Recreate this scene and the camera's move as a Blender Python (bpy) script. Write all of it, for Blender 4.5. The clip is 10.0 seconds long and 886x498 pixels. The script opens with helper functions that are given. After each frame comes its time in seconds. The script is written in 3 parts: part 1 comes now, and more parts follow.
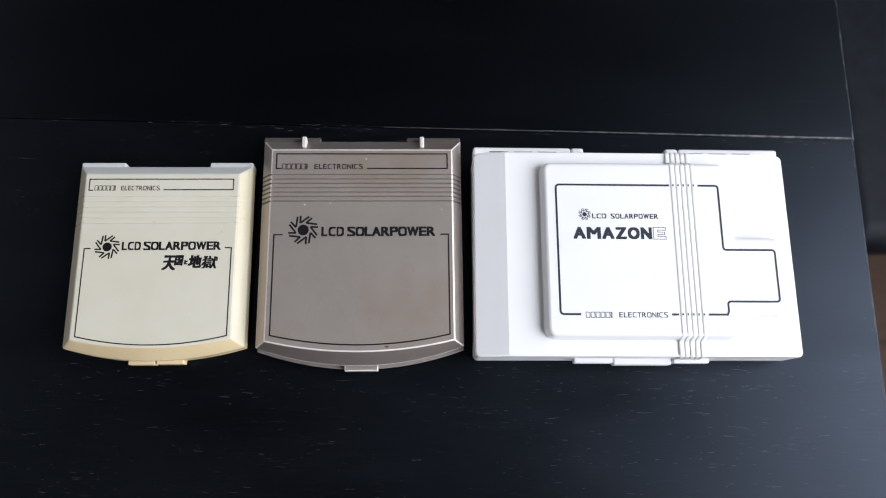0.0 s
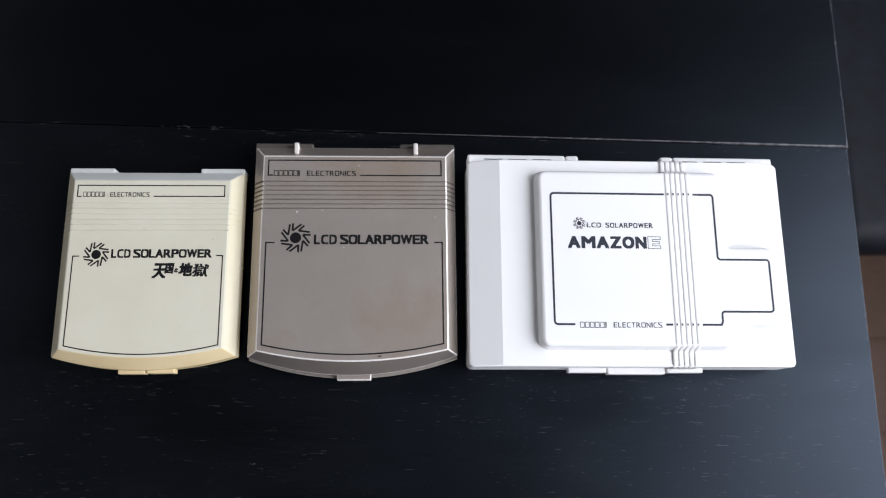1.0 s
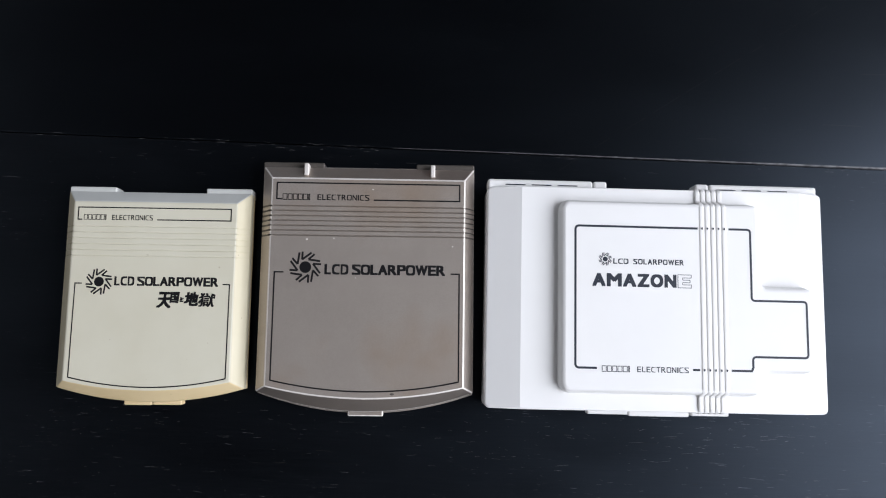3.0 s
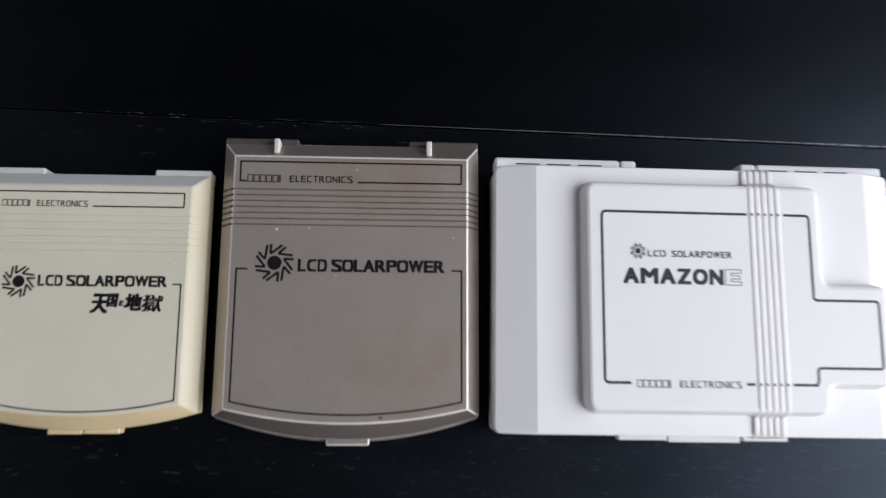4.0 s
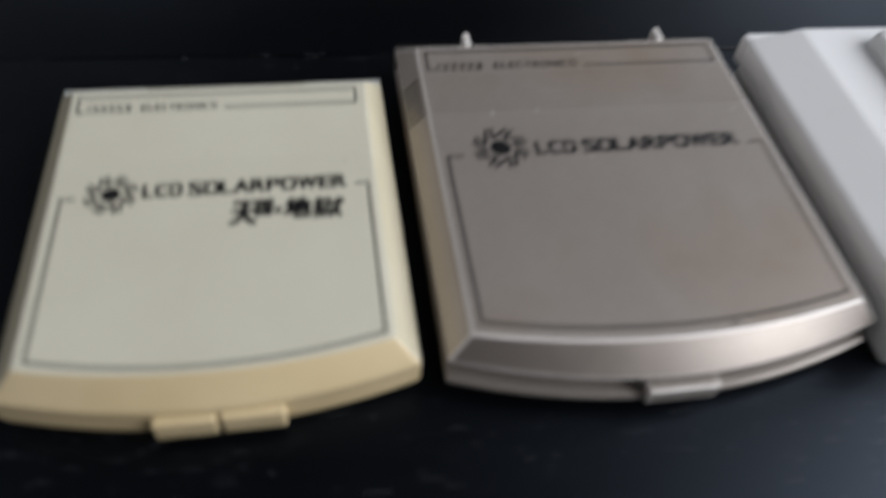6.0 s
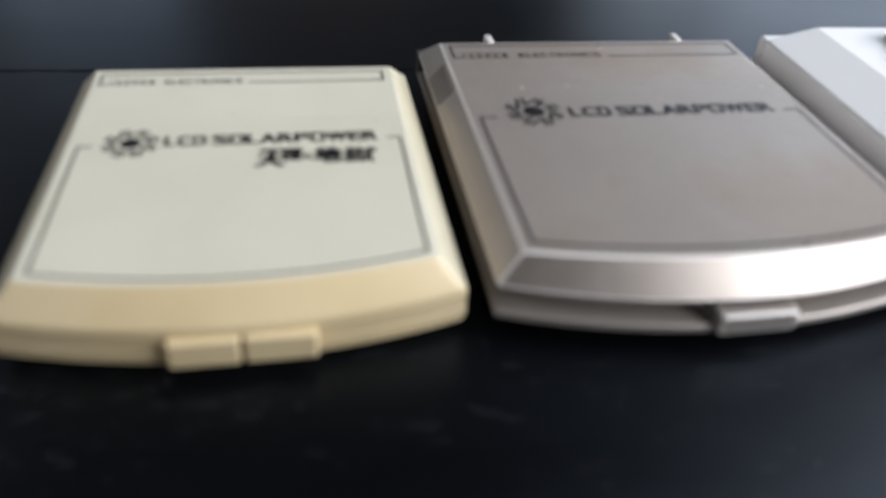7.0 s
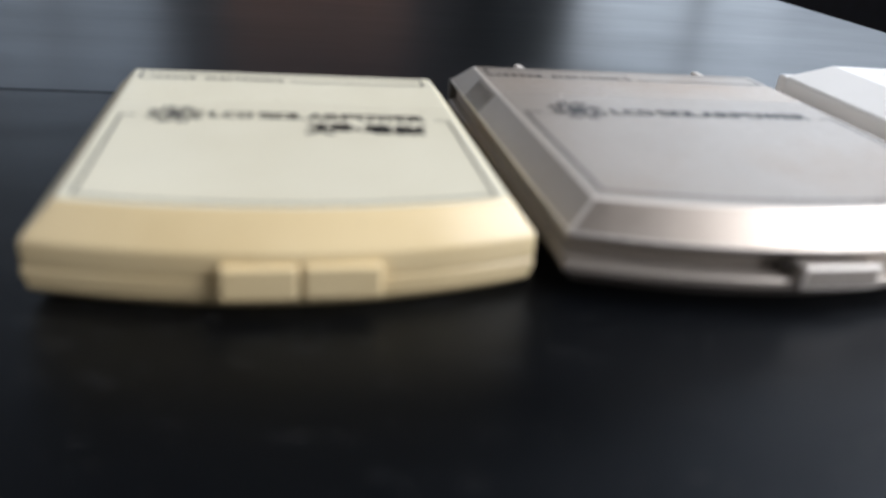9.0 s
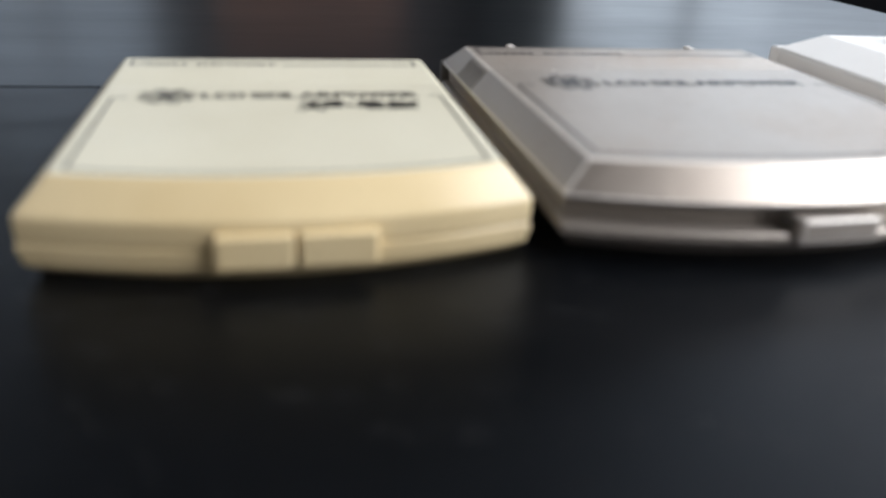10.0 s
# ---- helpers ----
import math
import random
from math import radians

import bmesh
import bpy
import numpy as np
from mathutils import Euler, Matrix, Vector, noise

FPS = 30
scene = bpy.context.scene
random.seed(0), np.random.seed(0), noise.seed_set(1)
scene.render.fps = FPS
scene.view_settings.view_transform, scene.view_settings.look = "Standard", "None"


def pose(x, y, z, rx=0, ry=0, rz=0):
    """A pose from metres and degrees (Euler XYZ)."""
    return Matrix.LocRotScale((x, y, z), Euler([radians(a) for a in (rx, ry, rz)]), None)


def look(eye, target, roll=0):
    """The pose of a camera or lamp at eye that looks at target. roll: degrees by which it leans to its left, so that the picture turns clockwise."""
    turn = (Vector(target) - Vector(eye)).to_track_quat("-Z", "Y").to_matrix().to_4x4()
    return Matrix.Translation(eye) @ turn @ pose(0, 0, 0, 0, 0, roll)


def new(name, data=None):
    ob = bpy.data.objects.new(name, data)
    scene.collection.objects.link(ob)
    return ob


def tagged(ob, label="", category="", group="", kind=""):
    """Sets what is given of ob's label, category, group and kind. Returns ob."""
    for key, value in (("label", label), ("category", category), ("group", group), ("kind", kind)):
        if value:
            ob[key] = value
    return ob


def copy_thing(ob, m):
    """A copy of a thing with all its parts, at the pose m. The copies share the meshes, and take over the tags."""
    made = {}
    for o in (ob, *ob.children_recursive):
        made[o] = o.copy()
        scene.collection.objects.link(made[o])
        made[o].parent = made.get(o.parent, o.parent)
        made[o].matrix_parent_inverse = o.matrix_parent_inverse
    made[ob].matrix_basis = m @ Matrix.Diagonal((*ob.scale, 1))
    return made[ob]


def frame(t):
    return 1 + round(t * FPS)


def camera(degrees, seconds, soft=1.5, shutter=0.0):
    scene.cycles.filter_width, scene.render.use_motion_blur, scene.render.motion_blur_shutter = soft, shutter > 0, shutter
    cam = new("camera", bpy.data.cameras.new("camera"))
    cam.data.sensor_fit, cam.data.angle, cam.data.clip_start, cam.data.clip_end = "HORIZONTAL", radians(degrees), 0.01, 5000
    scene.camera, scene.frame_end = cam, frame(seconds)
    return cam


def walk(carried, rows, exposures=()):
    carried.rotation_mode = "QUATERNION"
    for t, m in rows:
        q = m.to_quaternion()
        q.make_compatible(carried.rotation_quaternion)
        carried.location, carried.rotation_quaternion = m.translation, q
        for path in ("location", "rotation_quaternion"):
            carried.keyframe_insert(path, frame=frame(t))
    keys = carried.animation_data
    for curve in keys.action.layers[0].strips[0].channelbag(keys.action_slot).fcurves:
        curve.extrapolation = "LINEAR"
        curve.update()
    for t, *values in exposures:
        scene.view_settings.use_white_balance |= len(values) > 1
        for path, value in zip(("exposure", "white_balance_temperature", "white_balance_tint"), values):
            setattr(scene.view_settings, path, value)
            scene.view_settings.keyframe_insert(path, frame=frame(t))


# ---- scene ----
cam = camera(61.0, 10.0, soft=1.05, shutter=0.6)
PATH = [
    (0, (0.16318, -0.04756, 0.38266), (0.16686, -0.02365, 0.28563), 8.27),
    (0.5, (0.16254, -0.04697, 0.38105), (0.16664, -0.02273, 0.28412), 9.20),
    (1, (0.16107, -0.03791, 0.38196), (0.16618, -0.01532, 0.28468), 12.36),
    (1.3, (0.15792, -0.01477, 0.39091), (0.16290, 0.00088, 0.29227), 17.15),
    (1.5, (0.16304, 0.00902, 0.39042), (0.16661, 0.02168, 0.29129), 15.77),
    (2, (0.16594, 0.02300, 0.38248), (0.16818, 0.03448, 0.28316), 11.93),
    (3.5, (0.16137, 0.01646, 0.35315), (0.16406, 0.02898, 0.25397), 12.76),
    (4, (0.15770, 0.00917, 0.30861), (0.16273, 0.02592, 0.21015), 17.22),
    (4.2, (0.15472, -0.00818, 0.29304), (0.15942, 0.01391, 0.19562), 12.53),
    (4.5, (0.14397, -0.02639, 0.27997), (0.15111, 0.00074, 0.18399), 14.64),
    (4.7, (0.12386, -0.05502, 0.27250), (0.13196, -0.02012, 0.17914), 11.33),
    (5, (0.09447, -0.06998, 0.26282), (0.10793, -0.02562, 0.17421), 11.52),
    (5.2, (0.06445, -0.07813, 0.23888), (0.08784, -0.02918, 0.15487), 15.69),
    (5.5, (0.04298, -0.07288, 0.22039), (0.06730, -0.02479, 0.13616), 13.58),
    (5.8, (0.05540, -0.08448, 0.18222), (0.07317, -0.02878, 0.10109), 8.09),
    (6, (0.06161, -0.08513, 0.15384), (0.07641, -0.02445, 0.07575), 6.75),
    (6.2, (0.06186, -0.07762, 0.12940), (0.07517, -0.01551, 0.05217), 6.08),
    (7.3, (0.04284, -0.11984, 0.10711), (0.06081, -0.04081, 0.04853), 4.36),
    (7.5, (0.03851, -0.12007, 0.10820), (0.05606, -0.04098, 0.04957), 4.71),
    (8, (0.03444, -0.12469, 0.08557), (0.05381, -0.04043, 0.03531), 4.85),
    (8.2, (0.03435, -0.12328, 0.08122), (0.05604, -0.03825, 0.03326), 5.65),
    (8.5, (0.03507, -0.12226, 0.07846), (0.05582, -0.03646, 0.03147), 5.44),
    (9, (0.03336, -0.12274, 0.06966), (0.05444, -0.03593, 0.02473), 5.47),
    (9.5, (0.03255, -0.12610, 0.06514), (0.05441, -0.03873, 0.02168), 4.54),
    (10, (0.03405, -0.12550, 0.06296), (0.05503, -0.03831, 0.01871), 3.32),
]
walk(cam, [(t, look(eye, target, roll)) for t, eye, target, roll in PATH],
     [(0.0, 0.08, 6240, 13), (2.2, -0.01, 6250, 12), (3.5, -0.2, 6250, 13), (4.2, -0.42, 6340, 14), (4.7, -0.38, 6340, 14), (5.0, -0.24, 6320, 14), (5.6, -0.27, 6280, 12), (6.1, -0.4, 6370, 11), (7.3, 0.24, 6220, 11), (8.5, 0.33, 6400, 11), (10.0, 0.36, 6540, 10)])
cam.data.dof.use_dof, cam.data.dof.focus_distance, cam.data.dof.aperture_fstop = True, 0.345, 8.5

# ---- light ----
world = bpy.data.worlds.new("sky")
scene.world = world
world.use_nodes = True
_wn = world.node_tree.nodes
_sky = _wn.new("ShaderNodeTexSky")
_sky.sky_type, _sky.sun_disc = "NISHITA", False
_sky.sun_elevation, _sky.sun_rotation = radians(35), radians(70)
world.node_tree.links.new(_sky.outputs[0], _wn["Background"].inputs[0])
_wn["Background"].inputs[1].default_value = 0.08


def window_light(name, x, y, z, wide, high, watts, aim, colour):
    lamp = bpy.data.lights.new(name, "AREA")
    lamp.shape, lamp.size, lamp.size_y, lamp.energy = "RECTANGLE", wide, high, watts
    lamp.color = colour
    ob = new(name, lamp)
    ob.matrix_world = look((x, y, z), aim)
    return tagged(ob, "daylight coming in through the window opening", "daylight", kind="structure")


window_light("daylight_near", 1.33, -0.43, 1.12, 1.80, 1.66, 75.0, (0.0, -0.43, 1.12), (0.93, 0.95, 1.0))
window_light("daylight_far", 1.33, 2.10, 0.58, 2.08, 0.78, 7.5, (0.0, 2.10, 0.58), (0.78, 0.88, 1.0))

window_light("daylight_north", -0.90, 3.53, 1.02, 0.86, 1.20, 1.7, (-0.90, 0.0, 1.02), (0.78, 0.88, 1.0))

# ---- materials ----


def material(name):
    m = bpy.data.materials.new(name)
    m.use_nodes = True
    return m, m.node_tree.nodes, m.node_tree.links, m.node_tree.nodes["Principled BSDF"]


def add_noise(m, scale, detail=4.0, stretch=(1, 1, 1), rough=0.55):
    n, l = m.node_tree.nodes, m.node_tree.links
    co, mp, nz = n.new("ShaderNodeTexCoord"), n.new("ShaderNodeMapping"), n.new("ShaderNodeTexNoise")
    mp.inputs["Scale"].default_value = stretch
    nz.inputs["Scale"].default_value, nz.inputs["Detail"].default_value = scale, detail
    nz.inputs["Roughness"].default_value = rough
    l.new(co.outputs["Object"], mp.inputs["Vector"])
    l.new(mp.outputs["Vector"], nz.inputs["Vector"])
    return nz.outputs["Fac"]


def ramp(m, fac, stops):
    r = m.node_tree.nodes.new("ShaderNodeValToRGB")
    e = r.color_ramp.elements
    while len(e) < len(stops):
        e.new(0.5)
    for s, (p, c) in zip(e, stops):
        s.position, s.color = p, (c if isinstance(c, tuple) else (c, c, c)) + (1,)
    m.node_tree.links.new(fac, r.inputs[0])
    return r.outputs[0]


def mix(m, fac, a, b, how="MIX"):
    x = m.node_tree.nodes.new("ShaderNodeMix")
    x.data_type, x.blend_type = "RGBA", how
    for socket, v in ((x.inputs[0], fac), (x.inputs[6], a), (x.inputs[7], b)):
        if isinstance(v, (int, float)):
            socket.default_value = v
        elif isinstance(v, tuple):
            socket.default_value = v + (1,)
        else:
            m.node_tree.links.new(v, socket)
    return x.outputs[2]


def bump(m, height, strength, distance):
    b = m.node_tree.nodes.new("ShaderNodeBump")
    b.inputs["Strength"].default_value, b.inputs["Distance"].default_value = strength, distance
    m.node_tree.links.new(height, b.inputs["Height"])
    m.node_tree.links.new(b.outputs[0], m.node_tree.nodes["Principled BSDF"].inputs["Normal"])


def plastic(name, light, dark, rough, blot=35.0, sheen=0.5, dirt=(0.35, 0.30, 0.20), dirt_from=0.74, vary=1.0):
    m, n, l, p = material(name)
    c = ramp(m, add_noise(m, blot, 3.0), [(0.3, dark), (0.7, light)])
    spots = ramp(m, add_noise(m, 420.0, 2.0), [(dirt_from, 0.0), (dirt_from + 0.06, 1.0)])
    l.new(mix(m, spots, c, dirt), p.inputs["Base Color"])
    l.new(ramp(m, add_noise(m, 140.0, 5.0), [(0.3, rough - 0.05 * vary), (0.7, rough + 0.08 * vary)]), p.inputs["Roughness"])
    p.inputs["Specular IOR Level"].default_value = sheen
    bump(m, add_noise(m, 2600.0, 2.0), 0.12, 0.0001)
    return m


def metal_paint(name, light, dark, rough, metal, worn=0.755, flakes=1.0, stain=0.0):
    m, n, l, p = material(name)
    c = ramp(m, add_noise(m, 28.0, 4.0), [(0.3, dark), (0.7, light)])
    if stain:
        c = mix(m, ramp(m, add_noise(m, 19.0, 3.0), [(0.52, 0.0), (0.72, stain)]), c, (0.32, 0.235, 0.165))
    flake = ramp(m, add_noise(m, 5200.0, 1.0), [(0.35, 1 - 0.14 * flakes), (0.65, 1 + 0.1 * flakes)])
    c = mix(m, 1.0, c, flake, "MULTIPLY")
    wear = ramp(m, add_noise(m, 330.0, 3.0), [(worn, 0.0), (worn + 0.035, 1.0)])
    l.new(mix(m, wear, c, (0.16, 0.12, 0.085)), p.inputs["Base Color"])
    l.new(ramp(m, add_noise(m, 400.0, 4.0), [(0.3, rough - 0.03), (0.7, rough + 0.04)]), p.inputs["Roughness"])
    p.inputs["Metallic"].default_value = metal
    bump(m, add_noise(m, 4200.0, 1.0), 0.1, 0.0001)
    return m


def plain(name, colour, rough=0.5, metal=0.0, spread=0.15, scale=40.0):
    m, n, l, p = material(name)
    a = tuple(min(1.0, v * (1 - spread)) for v in colour)
    b = tuple(min(1.0, v * (1 + spread)) for v in colour)
    l.new(ramp(m, add_noise(m, scale, 5.0), [(0.3, a), (0.7, b)]), p.inputs["Base Color"])
    p.inputs["Roughness"].default_value, p.inputs["Metallic"].default_value = rough, metal
    return m


def stained_wood(name, base, grain, rough, streak=1.0, pale=(0.10, 0.10, 0.11), relief=0.13, patchy=1.0, ior=1.49):
    m, n, l, p = material(name)
    g = add_noise(m, 900.0, 6.0, (0.04, 1.0, 1.0), 0.7)
    c = ramp(m, g, [(0.35, base), (0.7, grain)])
    # pale scratches and open pores that run with the grain, in patches
    s = ramp(m, add_noise(m, 1500.0, 3.0, (0.09, 1.0, 1.0), 0.6), [(0.64, 0.0), (0.74, 0.9 * streak)])
    patch = ramp(m, add_noise(m, 26.0, 2.0, (0.5, 1, 1)), [(0.50, 0.0), (0.66, 1.0)])
    c = mix(m, mix(m, 1.0, s, patch, "MULTIPLY"), c, pale)
    d = ramp(m, add_noise(m, 950.0, 1.0), [(0.79, 0.0), (0.82, 0.5 * streak)])
    c = mix(m, d, c, (0.30, 0.29, 0.28))
    l.new(c, p.inputs["Base Color"])
    l.new(ramp(m, add_noise(m, 30.0, 5.0, (0.3, 1, 1)), [(0.3, rough - 0.04 * patchy), (0.7, rough + 0.08 * patchy)]), p.inputs["Roughness"])
    bump(m, g, relief, 0.0004)
    # blue specular tint puts the sky's colour into the varnish reflections
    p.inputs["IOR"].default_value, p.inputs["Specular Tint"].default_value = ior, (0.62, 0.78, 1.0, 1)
    return m


CREAM = plastic("cream_plastic", (0.635, 0.607, 0.487), (0.595, 0.563, 0.44), 0.40)
YELLOW = plastic("yellowed_plastic", (0.70, 0.565, 0.335), (0.63, 0.495, 0.28), 0.25, vary=0.3)
# paler yellowing, albedo cut to hold down window light on the side chamfers
PALEYELLOW = plastic("pale_yellowed_plastic", (0.57, 0.52, 0.375), (0.53, 0.475, 0.325), 0.40)
# grey of the hinges; on the lid's back chamfer it imitates bluish window light
GREYCREAM = plastic("grey_hinge_and_windowlit_chamfer", (0.62, 0.63, 0.60), (0.55, 0.56, 0.53), 0.42)
BRONZE = metal_paint("bronze_paint", (0.383, 0.340, 0.298), (0.345, 0.304, 0.265), 0.36, 0.40, stain=0.6)
# more metallic bronze for the sloping chamfer faces
RIM = metal_paint("metallic_rim_bronze", (0.46, 0.405, 0.355), (0.42, 0.365, 0.315), 0.40, 0.85, 0.85, 0.5)
SILVER = metal_paint("worn_silver_paint", (0.80, 0.76, 0.71), (0.68, 0.63, 0.58), 0.45, 0.2, 0.85, 0.4)
DARKBRONZE = metal_paint("dark_bronze_paint_and_shade", (0.13, 0.115, 0.10), (0.09, 0.08, 0.07), 0.45, 0.4)
WHITE = plastic("white_plastic", (0.825, 0.82, 0.805), (0.80, 0.795, 0.775), 0.40, 22.0, 0.4, (0.55, 0.52, 0.46), 0.78)
RIBWHITE = plastic("ivory_plastic", (0.84, 0.83, 0.805), (0.79, 0.78, 0.75), 0.4, 22.0)
INK = plain("black_ink", (0.006, 0.006, 0.007), 0.40, 0, 0.3, 900.0)
GREYINK = plain("slate_ink_and_slot_shade", (0.022, 0.028, 0.040), 0.45, 0, 0.25, 900.0)
for _ink in (INK, GREYINK):
    _ink.node_tree.nodes["Principled BSDF"].inputs["Specular IOR Level"].default_value = 0.35
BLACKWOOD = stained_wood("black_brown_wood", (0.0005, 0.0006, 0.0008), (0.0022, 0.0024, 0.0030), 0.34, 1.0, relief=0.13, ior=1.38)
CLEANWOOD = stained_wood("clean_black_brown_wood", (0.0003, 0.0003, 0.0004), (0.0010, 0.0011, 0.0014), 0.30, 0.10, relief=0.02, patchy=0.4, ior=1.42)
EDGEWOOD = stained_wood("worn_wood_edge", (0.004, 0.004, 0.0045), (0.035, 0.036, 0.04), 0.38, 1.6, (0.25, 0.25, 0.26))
LEATHER = plain("black_leather", (0.006, 0.008, 0.012), 0.55, 0, 0.4, 60.0)
LEATHER.node_tree.nodes["Principled BSDF"].inputs["Specular IOR Level"].default_value = 0.18
CHROME = plain("chrome", (0.75, 0.76, 0.78), 0.12, 1.0, 0.05)
OAK = stained_wood("brown_floor_wood", (0.16, 0.088, 0.05), (0.27, 0.155, 0.09), 0.42, 0.3)
WALNUT = stained_wood("brown_cabinet_wood", (0.56, 0.27, 0.165), (0.66, 0.34, 0.215), 0.45, 0.1)
PLASTER = plain("pale_plaster", (0.74, 0.74, 0.73), 0.85, 0, 0.06, 4.0)
GREYWALL = plain("grey_wall_paint", (0.30, 0.31, 0.33), 0.85, 0, 0.06, 4.0)
# for the unseen south wall: dark to keep light off the front faces
DARKWALL = plain("fill_cutting_wall_paint", (0.055, 0.05, 0.048), 0.8, 0, 0.1, 4.0)
# near-black colour stands for an unlit ceiling, so the table mirrors little
CEILING = plain("ceiling_painted_shade", (0.024, 0.023, 0.0225), 0.9, 0, 0.05, 3.0)
FRAMEPAINT = plain("white_frame_paint", (0.75, 0.75, 0.75), 0.4, 0, 0.04, 10.0)
GLASS, _gn, _gl, _gp = material("window_glass")
_gp.inputs["Transmission Weight"].default_value, _gp.inputs["Roughness"].default_value = 1.0, 0.0

# ---- mesh helpers ----
MM = 0.001


def thing(name, x, y, z, label, category, group="", turn=0.0):
    ob = new(name)
    ob.matrix_world = pose(x, y, z, 0, 0, turn)
    ob.empty_display_size = 0.02
    return tagged(ob, label, category, group)


def part(name, bm, mats, parent, label="", smooth=32):
    """Link a bmesh as one mesh object under a thing or a part."""
    bmesh.ops.recalc_face_normals(bm, faces=bm.faces)
    me = bpy.data.meshes.new(name)
    bm.to_mesh(me)
    bm.free()
    for m in mats if isinstance(mats, (list, tuple)) else [mats]:
        me.materials.append(m)
    if smooth:
        me.polygons.foreach_set("use_smooth", [True] * len(me.polygons))
        me.set_sharp_from_angle(angle=radians(smooth))
        for f in me.polygons:
            if f.normal.z > 0.9999:
                f.use_smooth = False
    ob = new(name, me)
    ob.parent = parent
    if smooth:
        flat = ob.modifiers.new("flat_faces", "WEIGHTED_NORMAL")
        flat.keep_sharp, flat.weight = True, 80
    return tagged(ob, label)


def loft(rings, cap=True):
    bm = bmesh.new()
    vs = [[bm.verts.new(p) for p in r] for r in rings]
    n = len(rings[0])
    for a, b in zip(vs, vs[1:]):
        for i in range(n):
            bm.faces.new((a[i], a[(i + 1) % n], b[(i + 1) % n], b[i]))
    if cap:
        bm.faces.new(vs[0][::-1])
        bm.faces.new(vs[-1])
    bmesh.ops.recalc_face_normals(bm, faces=bm.faces)
    return bm


def soften(bm, width, angle=18, segments=2, mat=-1):
    es = [e for e in bm.edges if len(e.link_faces) == 2 and e.calc_face_angle(0) > radians(angle)]
    bmesh.ops.bevel(bm, geom=es, offset=width, segments=segments, affect="EDGES", profile=0.5, clamp_overlap=True, material=mat)
    return bm


def box(x0, x1, y0, y1, z0, z1, r=0.0, segments=2, mat=-1):
    bm = loft([[(x0, y0, z), (x1, y0, z), (x1, y1, z), (x0, y1, z)] for z in (z0, z1)])
    return soften(bm, r, 30, segments, mat) if r else bm


def bowed(hw, back, front, sag, z, n=28):
    """Outline of a lid whose front edge is bowed outwards, round x = 0."""
    pts = []
    for i in range(n + 1):
        u = -1 + 2 * i / n
        pts.append((u * hw, front - sag * (1 - u * u), z))
    return pts + [(hw, back, z), (-hw, back, z)]


def groove(bm, spots, axis, half, depth, above):
    """Cut straight V grooves across everything that lies higher than above."""
    for s in spots:
        for d in (-half, 0, half):
            co, no = [0, 0, 0], [0, 0, 0]
            co[axis], no[axis] = s + d, 1
            bmesh.ops.bisect_plane(bm, geom=bm.verts[:] + bm.edges[:] + bm.faces[:], plane_co=co, plane_no=no, dist=1e-7)
        for v in bm.verts:
            if abs(v.co[axis] - s) < 1e-6 and v.co.z > above:
                v.co.z -= depth
                if axis == 1 and v.co.x < -0.01:
                    v.co.x -= math.copysign(depth * 0.8, v.co.x)
    return bm


def ribbon(pts, width, z, closed=False, thick=0.00005):
    """A printed line of even width along points in the plane."""
    bm, n, rows = bmesh.new(), len(pts), []
    for i, p in enumerate(pts):
        a = Vector(pts[i - 1]) if i or closed else None
        b = Vector(pts[(i + 1) % n]) if i < n - 1 or closed else None
        p = Vector(p)
        d1 = (p - a).normalized() if a is not None else (b - p).normalized()
        d2 = (b - p).normalized() if b is not None else d1
        n1, n2 = Vector((-d1.y, d1.x)), Vector((-d2.y, d2.x))
        m = (n1 + n2).normalized()
        m *= width / 2 / max(0.4, m.dot(n1))
        rows.append([bm.verts.new((*(p + m), z + thick)), bm.verts.new((*(p - m), z + thick))])
    for i in range(n if closed else n - 1):
        a, b = rows[i], rows[(i + 1) % n]
        bm.faces.new((a[0], a[1], b[1], b[0]))
    return bm


def join(*bms):
    out = bmesh.new()
    for b in bms:
        me = bpy.data.meshes.new("joined")
        b.to_mesh(me)
        b.free()
        out.from_mesh(me)
        bpy.data.meshes.remove(me)
    return out


def round_corners(pts, r, n=5, grow=0.0):
    """Corner points of a plane outline, each turned into an arc. grow moves the outline outwards."""
    m, moved = len(pts), []
    area = sum(pts[i - 1][0] * pts[i][1] - pts[i][0] * pts[i - 1][1] for i in range(m))
    sign = 1 if area > 0 else -1
    for i in range(m):
        a, p, b = Vector(pts[i - 1]), Vector(pts[i]), Vector(pts[(i + 1) % m])
        d1, d2 = (p - a).normalized(), (b - p).normalized()
        n1, n2 = Vector((d1.y, -d1.x)) * sign, Vector((d2.y, -d2.x)) * sign
        k = (n1 + n2).normalized()
        moved.append(p + k * (grow / k.dot(n1)))
    out = []
    for i in range(m):
        a, p, b = moved[i - 1], moved[i], moved[(i + 1) % m]
        d1, d2 = (p - a).normalized(), (b - p).normalized()
        convex = (d1.x * d2.y - d1.y * d2.x) * sign > 0
        rr = max(0.0002, r + (grow if convex else -grow))
        s, e = p - d1 * rr, p + d2 * rr
        for j in range(n + 1):
            t = j / n
            q = s * (1 - t) ** 2 + p * (0.83 * 2 * t * (1 - t)) + e * t ** 2
            q += (s + e) / 2 * (0.17 * 2 * t * (1 - t))
            out.append((q.x, q.y))
    return out


